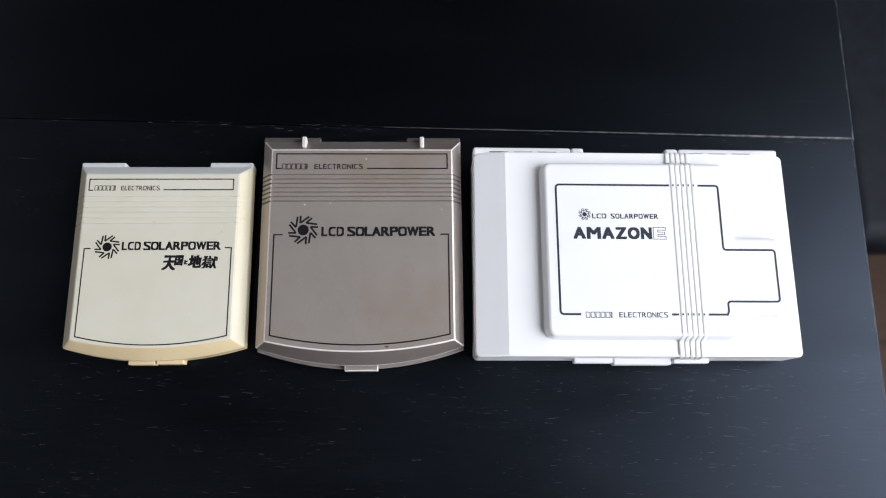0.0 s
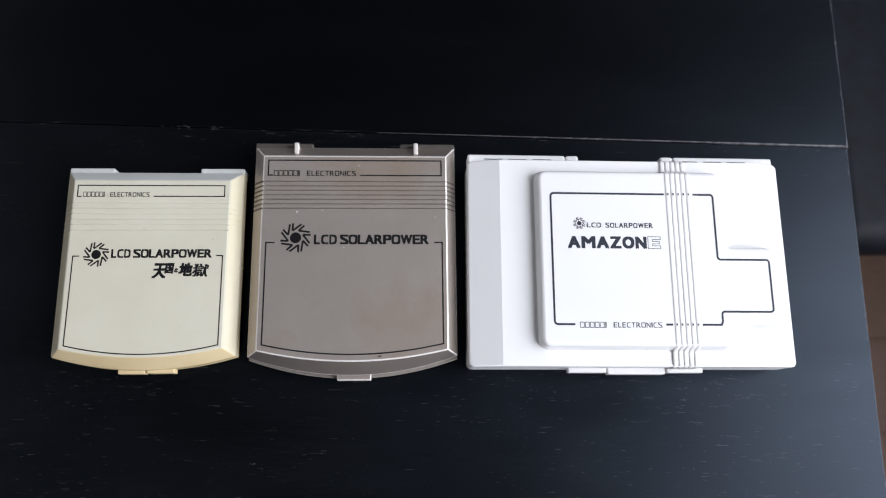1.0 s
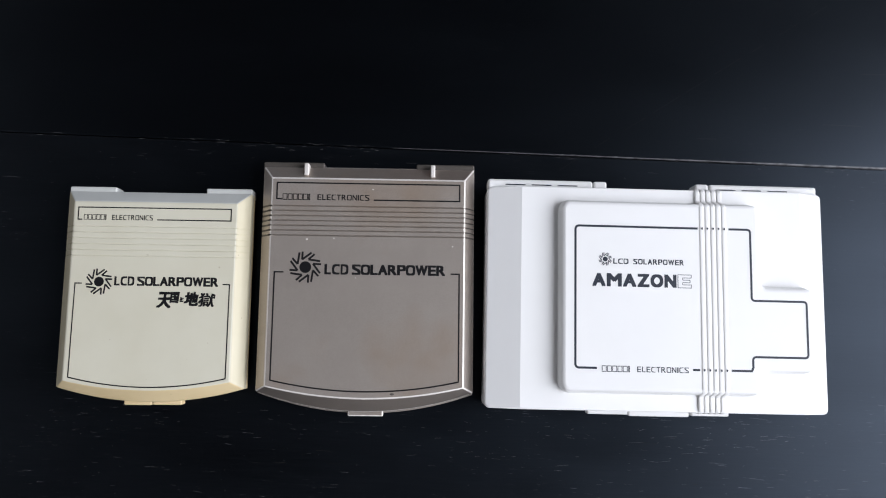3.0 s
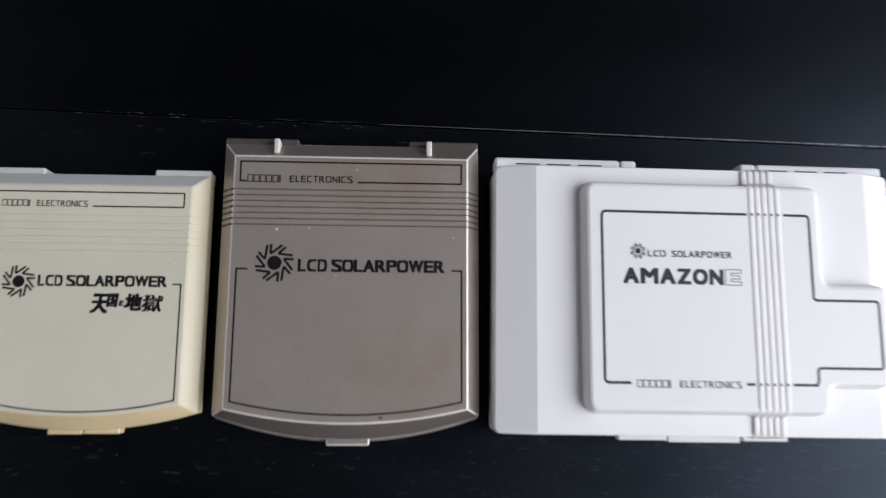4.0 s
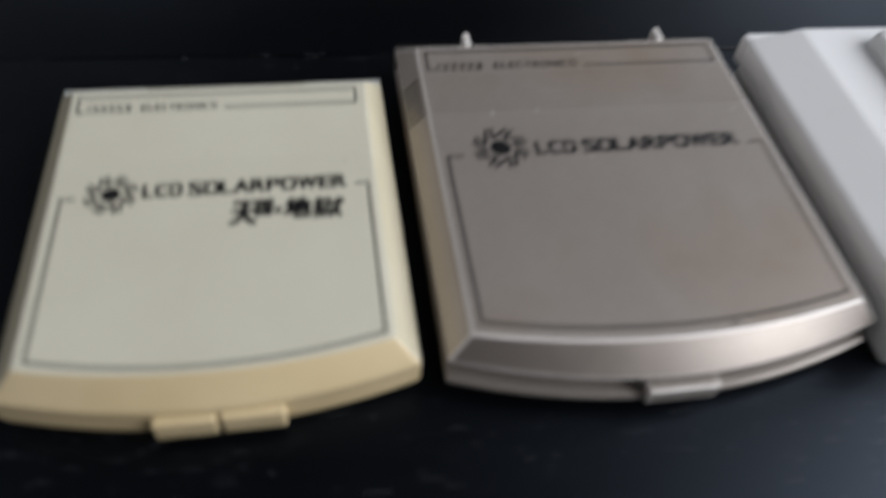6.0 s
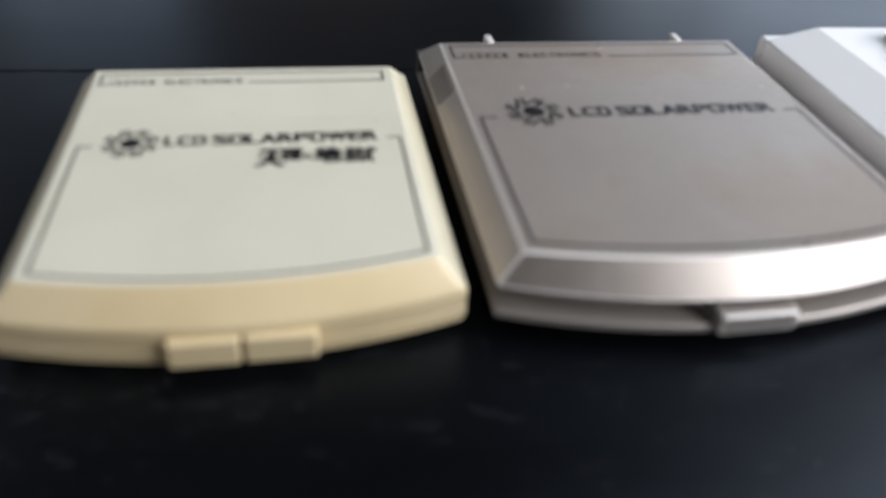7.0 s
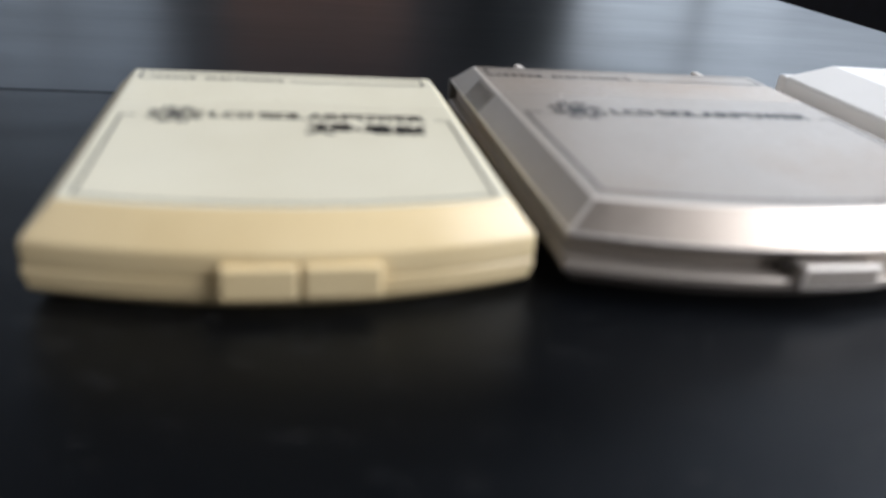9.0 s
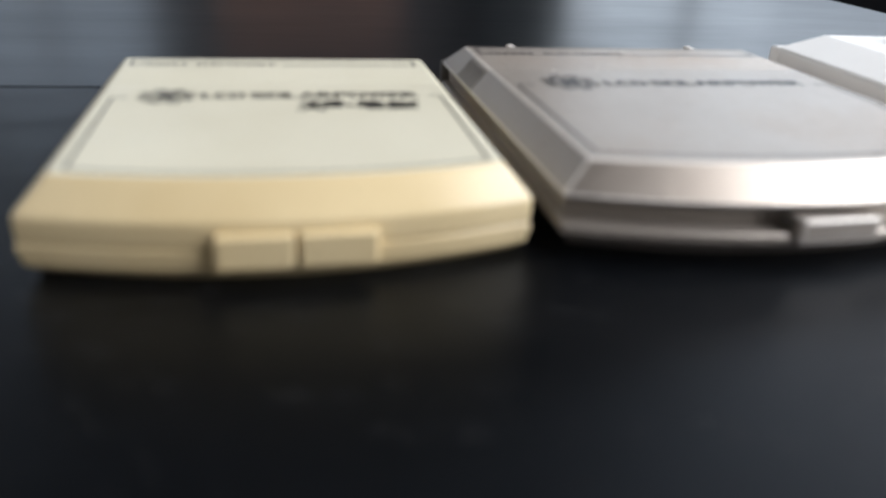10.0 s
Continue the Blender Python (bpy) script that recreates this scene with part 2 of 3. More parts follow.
def glyph(char):
    """One character of the built-in font as a flat mesh, its size made -1 to 1."""
    cu = bpy.data.curves.new("letters", "FONT")
    cu.body, cu.resolution_u = char, 5
    ob = new("letters", cu)
    bpy.context.view_layer.update()
    me = bpy.data.meshes.new_from_object(ob.evaluated_get(bpy.context.evaluated_depsgraph_get()))
    bm = bmesh.new()
    bm.from_mesh(me)
    bpy.data.objects.remove(ob)
    bpy.data.curves.remove(cu)
    bpy.data.meshes.remove(me)
    xs, ys = [v.co.x for v in bm.verts], [v.co.y for v in bm.verts]
    ax, bx, ay, by = min(xs), max(xs), min(ys), max(ys)
    for v in bm.verts:
        v.co = (2 * (v.co.x - ax) / (bx - ax) - 1, 2 * (v.co.y - ay) / (by - ay) - 1, 0)
    return bm


def squared(u, v, n):
    """Push a point of a round bowl towards the corner of its box."""
    r = math.hypot(u, v)
    if r < 1e-6:
        return u, v
    k = (abs(u / r) ** n + abs(v / r) ** n) ** (-1 / n)
    return max(-1, min(1, u * k)), max(-1, min(1, v * k))


WIDTHS = {"L": 0.84, "C": 1.0, "D": 1.04, "S": 1.0, "O": 1.08, "A": 1.12, "R": 1.05, "P": 1.0, "W": 1.5, "E": 0.92, "T": 0.92, "N": 1.0, "I": 0.26, "M": 1.3, "Z": 1.0}


def letters(text, x0, x1, y0, y1, z, strike=0.0, gap=0.14, square=4.0, lean=0.0):
    """Lettering in the built-in font, letter by letter in a box of the plane, with the wide squared bowls of the print; strike: how far it is widened to make it bold."""
    x0, x1, y0, y1 = x0 + strike, x1 - strike, y0 + strike * 0.7, y1 - strike * 0.7
    wide = [WIDTHS.get(c, 1.0) for c in text]
    step = (x1 - x0) / (sum(wide) + gap * (len(text) - 1))
    out, x = [], x0
    for c, w in zip(text, wide):
        bm = glyph(c)
        for p in bm.verts:
            u, v = p.co.x, p.co.y
            if square > 2 and c in "CDOSU":
                u, v = squared(u, v, square)
            elif square > 2 and c in "PR" and u > -0.2 and v > -0.1:
                u, q = squared(u, (v - 0.45) / 0.55, square)
                v = 0.45 + 0.55 * q
            p.co = (x + (u + 1 + lean * v) / 2 * w * step, y0 + (v + 1) / 2 * (y1 - y0), z + 0.00005)
        for i, (dx, dy) in enumerate(((-1, -0.7), (-1, 0.7), (1, -0.7), (1, 0.7), (-1, 0), (1, 0), (0, 0)) if strike else ()):
            copy = bm.copy()
            for p in copy.verts:
                p.co += Vector((dx * strike, dy * strike, i * 0.000004))
            out.append(copy)
        if strike:
            bm.free()
        else:
            out.append(bm)
        x += (w + gap) * step
    return join(*out)


def disc(x, y, z, r, n=24):
    bm = bmesh.new()
    bm.faces.new([bm.verts.new((x + r * math.cos(i * math.tau / n), y + r * math.sin(i * math.tau / n), z + 0.00005)) for i in range(n)])
    return bm


def sun_emblem(x, y, z, r, mat, parent):
    """A dark disc with eight pairs of slanting strokes round it."""
    ob = part("sun_emblem", disc(x, y, z, r * 0.37), mat, parent)
    for i in range(8):
        a = radians(114 - 45 * i)
        v = (x + 0.52 * r * math.cos(a), y + 0.52 * r * math.sin(a))
        for d in (13, 46):
            e = (x + r * math.cos(a - radians(d)), y + r * math.sin(a - radians(d)))
            part("emblem_stroke", ribbon([v, e], r * 0.125, z + (0.00001 if d == 13 else 0)), mat, ob)


def maker_bars(x0, x1, y0, y1, z, width):
    """Six small plain hollow bars in place of the maker's name."""
    step, shapes = (x1 - x0) / 6, []
    for i in range(6):
        a, b = x0 + i * step, x0 + (i + (0.78 if i < 5 else 0.2)) * step
        shapes.append(ribbon([(a, y0), (b, y0), (b, y1), (a, y1)], width, z, True))
    return join(*shapes)


def arc_line(hw, y, sag, n=28):
    return [(-hw + 2 * hw * i / n, y - sag * (1 - (2 * i / n - 1) ** 2)) for i in range(n + 1)]


# ---- room ----
FLOOR = -0.74
X0, X1, Y0, Y1, TOP = -1.5, 1.3, -2.0, 3.5, 2.06


def setting(name, bm, mat, label, category):
    ob = part(name, bm, mat, None, label, 0)
    return tagged(ob, category=category, kind="structure")


floor = setting("floor", box(X0 - 0.2, X1 + 0.2, Y0 - 0.2, Y1 + 0.2, FLOOR - 0.08, FLOOR - 0.006), OAK, "brown wooden plank floor", "floor")
setting("ceiling", box(X0 - 0.2, X1 + 0.2, Y0 - 0.2, Y1 + 0.2, TOP, TOP + 0.1), CEILING, "unseen ceiling coloured near-black to stand for shade", "ceiling")
setting("wall_north", join(box(X0 - 0.2, -1.35, Y1, Y1 + 0.2, FLOOR, TOP), box(-0.45, X1 + 0.2, Y1, Y1 + 0.2, FLOOR, TOP),
                           box(-1.35, -0.45, Y1, Y1 + 0.2, FLOOR, 0.40), box(-1.35, -0.45, Y1, Y1 + 0.2, 1.64, TOP)),
        GREYWALL, "grey painted wall with a narrow window", "wall")
setting("wall_south", box(X0 - 0.2, X1 + 0.2, Y0 - 0.2, Y0, FLOOR, TOP), DARKWALL, "unseen wall behind the camera, made dark to cut fill", "wall")
# added reflector: stands close and pale to brighten the games' left faces
setting("wall_west", box(X0 - 0.2, X0, Y0, Y1, FLOOR, TOP), PLASTER, "unseen pale wall, set near to bounce fill from the left", "wall")
N0, N1, F0, F1 = -1.37, 0.51, 1.02, 3.18
setting("wall_east", join(box(X1, X1 + 0.2, Y0, N0, FLOOR, TOP), box(X1, X1 + 0.2, N1, F0, FLOOR, TOP), box(X1, X1 + 0.2, F1, Y1, FLOOR, TOP),
                          box(X1, X1 + 0.2, N0, N1, FLOOR, 0.25), box(X1, X1 + 0.2, N0, N1, 1.99, TOP),
                          box(X1, X1 + 0.2, F0, F1, FLOOR, 0.15), box(X1, X1 + 0.2, F0, F1, 1.02, TOP)),
        PLASTER, "pale plastered wall with two windows", "wall")


def window(name, x, y, turn, wide, z0, z1, label):
    ob = tagged(new(name), label, "window", kind="structure")
    ob.matrix_world = pose(x, y, z0, 0, 0, turn)
    wl, wh = wide / 2, z1 - z0
    for a, b, c, d in ((-wl, wl, 0, 0.04), (-wl, wl, wh - 0.04, wh), (-wl, -wl + 0.04, 0.04, wh - 0.04), (wl - 0.04, wl, 0.04, wh - 0.04),
                       (-0.03, 0.03, 0.04, wh - 0.04)):
        part("window_frame", box(-0.085, -0.065, a, b, c, d, 0.004), FRAMEPAINT, ob)
    part("window_sill", box(-0.16, 0.02, -wl, wl, -0.03, -0.001, 0.006), FRAMEPAINT, ob)
    for a, b in ((-wl + 0.04, -0.03), (0.03, wl - 0.04)):
        pane = part("pane", box(0.036, 0.042, a, b, 0.04, wh - 0.04), GLASS, ob, "", 0)
        pane.visible_shadow = False


window("window_1", X1 + 0.09, (N0 + N1) / 2, 0, N1 - N0, 0.25, 1.99, "wide white-framed window full of daylight")
window("window_2", X1 + 0.09, (F0 + F1) / 2, 0, F1 - F0, 0.15, 1.02, "long white-framed window full of daylight")
window("window_3", -0.90, Y1 + 0.09, 90, 0.90, 0.40, 1.64, "narrow white-framed window full of daylight")

# ---- table ----
TURN = -1.45
table = thing("dining_table", 0.4063, 0.1083, 0.0, "black-brown stained wooden dining table with worn scratched boards", "table", turn=TURN)
TW = 1.02


def board(v0, v1, z):
    bm = box(-TW, 0, v0, v1, -0.028, z, 0.0004, 2, 1)
    for f in bm.faces:
        if abs(f.calc_center_median().y) < 0.001:
            f.material_index = 0
    return bm


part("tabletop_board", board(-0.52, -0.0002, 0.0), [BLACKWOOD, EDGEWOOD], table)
LIFT = lambda u: 0.0009 * max(0.0, 1 + u / 0.30)
lifted = board(0.0002, 0.80, 0.00012)
bmesh.ops.bisect_plane(lifted, geom=lifted.verts[:] + lifted.edges[:] + lifted.faces[:], plane_co=(-0.30, 0, 0), plane_no=(1, 0, 0), dist=1e-7)
for v in lifted.verts:
    v.co.z += LIFT(v.co.x) if v.co.z > -0.01 else 0
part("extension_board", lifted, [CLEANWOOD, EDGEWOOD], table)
for y0, y1 in ((-0.47, -0.445), (0.725, 0.75)):
    part("apron", box(-TW + 0.06, -0.06, y0, y1, -0.12, -0.03, 0.002), BLACKWOOD, table)
for x0, x1 in ((-TW + 0.05, -TW + 0.075), (-0.075, -0.05)):
    part("apron", box(x0, x1, -0.44, 0.72, -0.12, -0.03, 0.002), BLACKWOOD, table)
for x, y in ((-TW + 0.01, -0.51), (-0.08, -0.51), (-TW + 0.01, 0.72), (-0.08, 0.72)):
    part("leg", box(x, x + 0.07, y, y + 0.07, FLOOR, -0.029, 0.003), BLACKWOOD, table)

random.seed(11)


def scratches(spots, mat, name, label):
    """Fine pale scratches in the varnish, too small to pick apart."""
    shapes = []
    for x, y, long, wide, turn in spots:
        bend = [(x + long * (t - 0.5) * math.cos(turn) + random.uniform(-1, 1) * wide, y + long * (t - 0.5) * math.sin(turn) + random.uniform(-1, 1) * wide * 0.6) for t in (0, 0.3, 0.65, 1)]
        shapes.append(ribbon(bend, wide, 0.0, False, 0.00004 if y < 0 else 0.0002 + LIFT(x)))
    tagged(part(name, join(*shapes), mat, table, label, 0), kind="stuff")


PALE = plain("bare_chipped_wood", (0.11, 0.11, 0.115), 0.6, 0, 0.6, 500.0)
DULL = plain("dull_scratch", (0.007, 0.0074, 0.009), 0.42, 0, 0.3, 200.0)
# the bare front edge of the lifted board, broader towards the table's end; its gleam is painted in
lip = []
for i in range(61):
    u = -0.26 + 0.26 * i / 60
    k = max(0.0, 1 + u / 0.27) ** 1.2 * (0.75 + 0.7 * noise.noise(Vector((u * 90, 0, 3))))
    top = 0.00012 + LIFT(u)
    rise = top + 0.00005 - 0.00012 * (1 - min(1.0, 4 * k))
    lip.append([(u, 0.0003 - 0.0008 * k, 0.00003), (u, 0.0002 - 0.0003 * k, rise), (u, 0.0004 + 0.0006 * k, rise + 0.00001), (u, 0.0005, 0.0)])
part("worn_edge", loft(lip), plain("worn_gleaming_edge", (0.085, 0.085, 0.09), 0.5, 0, 0.9, 260.0), table, "bare wood and painted gleam along the edge of the lifted board", 0)
seam_chips = []
for centre in [-random.random() ** 0.8 * 0.52 for _ in range(30)]:
    for _ in range(random.randint(1, 6)):
        seam_chips.append((centre + random.gauss(0, 0.006), random.choice((random.uniform(0.0003, 0.0008), -random.expovariate(900) - 0.0004)), random.expovariate(700) + 0.0004, random.uniform(0.00006, 0.00016), 0.0))
scratches(seam_chips, PALE, "chipped_varnish", "pale chips along the joint of the boards")
edge_chips = []
for centre in [random.uniform(-0.20, 0.16) for _ in range(26)]:
    for _ in range(random.randint(2, 7)):
        edge_chips.append((-random.uniform(0.0003, 0.0009), centre + random.gauss(0, 0.005), random.expovariate(600) + 0.0005, random.uniform(0.00008, 0.0002), radians(90)))
scratches(edge_chips, PALE, "worn_edge", "pale worn chips along the table edge")
near = []
for cu, cv, su, sv, count in ((-0.33, -0.015, 0.10, 0.008, 40), (-0.08, -0.17, 0.05, 0.02, 130), (-0.12, -0.135, 0.05, 0.006, 80), (-0.28, -0.17, 0.08, 0.025, 120), (-0.42, -0.19, 0.06, 0.03, 80), (-0.20, -0.14, 0.12, 0.01, 90)):
    for _ in range(count):
        near.append((cu + random.gauss(0, su), min(-0.001, cv + random.gauss(0, sv)), random.expovariate(600) + 0.0006, random.uniform(0.00005, 0.00013), random.gauss(0, 0.08)))
scratches(near, plain("pale_scratch", (0.06, 0.061, 0.066), 0.5, 0, 0.6, 300.0), "scratch", "short pale scratches along the grain")
pores = [(random.uniform(-0.50, -0.01), random.uniform(-0.30, -0.10), random.expovariate(260) + 0.0015, random.uniform(0.0001, 0.00025), random.gauss(0, 0.03)) for _ in range(70)]
scratches(pores, plain("open_pore", (0.0006, 0.0006, 0.0007), 0.9, 0, 0.3, 300.0), "open_pore", "short dark open pores along the grain")
far = [(-0.105 + 0.0193 * i * math.cos(radians(34)), 0.040 + 0.0193 * i * math.sin(radians(34)) + random.gauss(0, 0.0003), random.uniform(0.006, 0.017), 0.00011, radians(random.gauss(34, 1.5))) for i in range(-4, 5)]
far += [(-0.03, 0.022, 0.02, 0.00012, 0.0), (-0.012, 0.05, 0.014, 0.00012, 0.02), (-0.10, 0.012, 0.01, 0.00016, 0.0)]
scratches(far, DULL, "scratch", "faint broken scratch across the far board")

# ---- cream game ----
game = thing("folding_handheld_game", 0.0360, 0.0390, 0.0, "small cream folding handheld game with yellowed sides, closed on table", "handheld game", "folding games")
ZT = 0.0172


def bow(cx, left, right, back, front, sag, z):
    """Bowed outline in the game's own place, millimetres of the plan."""
    hw, c = (right - left) / 2, (right + left) / 2 - cx[0]
    return [(x + c * MM, y - cx[1] * MM, zz) for x, y, zz in bowed(hw * MM, back * MM, front * MM, sag * MM, z * MM)]


C = (36.0, 39.0)
lid = loft([bow(C, -8.0, 79.5, 88.2, -5.0, 6.4, 6.6), bow(C, -8.0, 79.5, 88.2, -5.0, 6.4, 11.2), bow(C, -2.6, 74.2, 82.3, -1.6, 4.2, 17.2)])
# the back chamfer's index 2 is grey to look lit by the far window
for f in lid.faces:
    f.material_index = 0 if f.normal.z > 0.95 else 2 if f.normal.y > 0.5 else 3 if abs(f.normal.x) > 0.5 else 1
lid = soften(lid, 0.0007, 18, 2)
lid = groove(lid, [(v - 39.0) * MM for v in (70.5, 67.7, 64.9, 62.1, 59.3, 56.5)], 1, 0.00035, 0.00028, 0.0103)
lid_ob = part("lid", lid, [CREAM, YELLOW, GREYCREAM, PALEYELLOW], game, "cream lid, six fine grooves, yellowed chamfers, back one painted as window-lit")
base = loft([bow(C, -5.2, 76.7, 85.4, -2.2, 6.2, 0.0), bow(C, -6.8, 78.3, 87.0, -3.7, 6.2, 1.5), bow(C, -7.6, 79.1, 87.8, -4.6, 6.3, 2.6),
             bow(C, -7.7, 79.2, 87.9, -4.7, 6.3, 4.4), bow(C, -8.0, 79.5, 88.2, -5.0, 6.4, 4.6), bow(C, -8.0, 79.5, 88.2, -5.0, 6.4, 6.2), bow(C, -7.8, 79.3, 88.0, -4.8, 6.4, 6.5)])
part("base", base, YELLOW, game)
for x0, x1, reach in ((23.4, 36.2, 13.0), (37.0, 50.2, 12.8)):
    part("latch", box((x0 - 36) * MM, (x1 - 36) * MM, (-reach - 39) * MM, (-10.4 - 39) * MM, 3.4 * MM, 9.5 * MM, 0.0006, 3), YELLOW, game)
for x0, x1 in ((-8.0, 14.2), (57.3, 79.4)):
    part("hinge", box((x0 - 36) * MM, (x1 - 36) * MM, (86.4 - 39) * MM, (90.6 - 39) * MM, 2.0 * MM, 11.0 * MM, 0.0007, 3), GREYCREAM, game, "greyish hinge block")
LX = lambda v: (v - 36.0) * MM
LY = lambda v: (v - 39.0) * MM
part("printed_header", join(ribbon([(LX(1.6), LY(73.6)), (LX(-0.4), LY(73.6)), (LX(-0.4), LY(79.4)), (LX(71.3), LY(79.4)), (LX(71.3), LY(73.8)), (LX(36.6), LY(73.8))], 0.00055, ZT)), INK, lid_ob)
part("printed_maker_mark", maker_bars(LX(2.4), LX(14.2), LY(73.6), LY(75.9), ZT, 0.00028), INK, lid_ob, "thin black printed bars")
part("printed_lettering", letters("ELECTRONICS", LX(15.4), LX(34.6), LY(73.5), LY(75.9), ZT, 0.00004, 0.28, 9.0), INK, lid_ob, "thin black printed capitals")
part("printed_frame", join(ribbon([(LX(3.4), LY(43.4)), (LX(0.3), LY(43.4)), (LX(0.0), LY(0.0))] + [(x + LX(36.0), y) for x, y in arc_line(0.036, LY(0), 0.0043)][1:]
                                  + [(LX(72.0), LY(43.6)), (LX(68.8), LY(43.6))], 0.00055, ZT)), INK, lid_ob)
sun_emblem(LX(11.3), LY(44.2), ZT, 0.0062, INK, game)
part("printed_lettering", join(letters("LCD", LX(18.4), LX(27.7), LY(42.5), LY(46.8), ZT, 0.00024, 0.36, 3.4), letters("SOLARPOWER", LX(29.0), LX(66.8), LY(42.5), LY(46.8), ZT, 0.00025, 0.2)), INK, lid_ob, "bold black printed capitals")
strokes = []
for sign, x0, x1, y0, y1, heavy in (("天", 38.9, 45.4, 32.2, 39.8, 0.00036), ("国", 44.8, 49.0, 34.6, 39.9, 0.0003), ("と", 49.3, 51.0, 35.2, 37.6, 0.0003),
                                    ("地", 51.4, 58.0, 33.4, 40.0, 0.00036), ("獄", 58.0, 65.6, 33.0, 39.5, 0.0002)):
    strokes.append(letters(sign, LX(x0), LX(x1), LY(y0), LY(y1), ZT + 0.00002, heavy, 0.0, 0.0, 0.14))
brush = join(*strokes)
for v in brush.verts:
    v.co += Vector((noise.noise(v.co * 420), noise.noise(v.co * 420 + Vector((5, 3, 1))), 0)) * 0.0003
part("brush_lettering", brush, INK, lid_ob, "black brush-written title")

# ---- bronze game ----
game = thing("folding_handheld_game", 0.1360, 0.0440, 0.0, "bronze metallic folding handheld game with worn edges, closed on the table", "handheld game", "folding games")
C, ZT = (136.0, 44.0), 0.0182
lid = loft([bow(C, 85.3, 186.7, 101.4, -5.4, 8.9, 11.4), bow(C, 84.9, 187.1, 101.8, -5.8, 9.1, 12.2), bow(C, 90.2, 182.2, 95.0, -3.1, 5.3, 18.2)])
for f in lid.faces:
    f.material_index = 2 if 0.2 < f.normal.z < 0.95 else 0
lid = soften(lid, 0.0008, 18, 2, 1)
lid = groove(lid, [(81.6 - 2.35 * i - 44.0) * MM for i in range(7)], 1, 0.00038, 0.0009, 0.0108)
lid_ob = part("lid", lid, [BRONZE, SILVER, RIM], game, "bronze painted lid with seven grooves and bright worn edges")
# dark wedges laid on the chamfers paint the dark reflection in the grooves
for i in range(7):
    y = 81.6 - 2.35 * i
    for low, high, wide in ((85.2, 89.0, 0.55), (186.8, 182.9, 0.22)):
        lift = lambda x: (12.2 + (abs(x - 136.0) - 51.1) / -5.0 * 6.0 + 0.06) * MM
        notch = loft([[((x - 136.0) * MM, (v - 44.0) * MM, lift(x) - d * MM) for x, v in ((low, y - wide), (high, y - wide * 0.6), (high, y + wide * 0.6), (low, y + wide))][::1 if low < 136 else -1] for d in (0.3, 0.0)])
        part("notch_shade", notch, DARKBRONZE, lid_ob)
base = loft([bow(C, 89.0, 183.0, 98.0, -1.6, 8.4, 0.0), bow(C, 87.6, 184.4, 99.4, -3.0, 8.7, 1.8), bow(C, 85.2, 186.8, 101.2, -6.3, 9.0, 4.4), bow(C, 84.9, 187.1, 101.6, -6.9, 9.1, 5.0),
             bow(C, 84.9, 187.1, 101.6, -6.9, 9.1, 6.3), bow(C, 85.2, 186.8, 101.2, -6.5, 9.1, 6.7), bow(C, 87.0, 185.0, 100.0, -1.8, 8.8, 7.0), bow(C, 87.0, 185.0, 100.0, -1.8, 8.8, 11.4)])
part("base", base, [BRONZE], game, "bronze base with a projecting lip")
part("latch", box((128.2 - 136) * MM, (144.8 - 136) * MM, (-17.1 - 44) * MM, (-12.0 - 44) * MM, 5.0 * MM, 10.0 * MM, 0.0006, 3, 1), [BRONZE, SILVER], game)
# solid dark block whose colour gives the shade inside the latch slot
part("latch_slot_shade", box((126.4 - 136) * MM, (128.0 - 136) * MM, (-14.2 - 44) * MM, (-11.5 - 44) * MM, 7.2 * MM, 9.3 * MM, 0.0003), DARKBRONZE, game)
for x0, x1 in ((84.8, 114.2), (158.8, 187.0)):
    part("hinge", box((x0 - 136) * MM, (x1 - 136) * MM, (100.0 - 44) * MM, (104.0 - 44) * MM, 4.0 * MM, 12.6 * MM, 0.0008, 3), DARKBRONZE, game, "dark bronze hinge block")
for x in (106.2, 166.8):
    part("hinge_peg", box((x - 1.1 - 136) * MM, (x + 1.1 - 136) * MM, (96.6 - 44) * MM, (102.6 - 44) * MM, 9.0 * MM, 17.6 * MM, 0.0005, 3), SILVER, game, "pale worn peg")
LX = lambda v: (v - 136.0) * MM
LY = lambda v: (v - 44.0) * MM
part("printed_header", join(ribbon([(LX(95.2), LY(84.8)), (LX(92.7), LY(84.8)), (LX(92.7), LY(92.7)), (LX(179.7), LY(92.7)), (LX(179.7), LY(84.8)), (LX(138.7), LY(84.8))], 0.00066, ZT)), INK, lid_ob)
part("printed_maker_mark", maker_bars(LX(95.6), LX(110.2), LY(84.5), LY(87.2), ZT, 0.00034), INK, lid_ob, "thin black printed bars")
part("printed_lettering", letters("ELECTRONICS", LX(111.9), LX(136.6), LY(84.5), LY(87.2), ZT, 0.00006, 0.28, 9.0), INK, lid_ob, "thin black printed capitals")
part("printed_frame", join(ribbon([(LX(97.2), LY(49.9)), (LX(92.9), LY(49.9)), (LX(92.8), LY(-0.3))] + [(x + LX(136.3), y) for x, y in arc_line(0.0436, LY(-0.3), 0.0049)][1:]
                                  + [(LX(179.8), LY(49.9)), (LX(175.8), LY(49.9))], 0.00066, ZT)), INK, lid_ob)
sun_emblem(LX(107.3), LY(52.3), ZT, 0.0075, INK, game)
part("printed_lettering", join(letters("LCD", LX(116.3), LX(127.6), LY(49.0), LY(53.9), ZT, 0.00028, 0.36, 3.4), letters("SOLARPOWER", LX(129.2), LX(173.2), LY(49.0), LY(53.9), ZT, 0.0003, 0.2)), INK, lid_ob, "bold black printed capitals")
chip = bmesh.new()
bmesh.ops.create_icosphere(chip, subdivisions=2, radius=1.0)
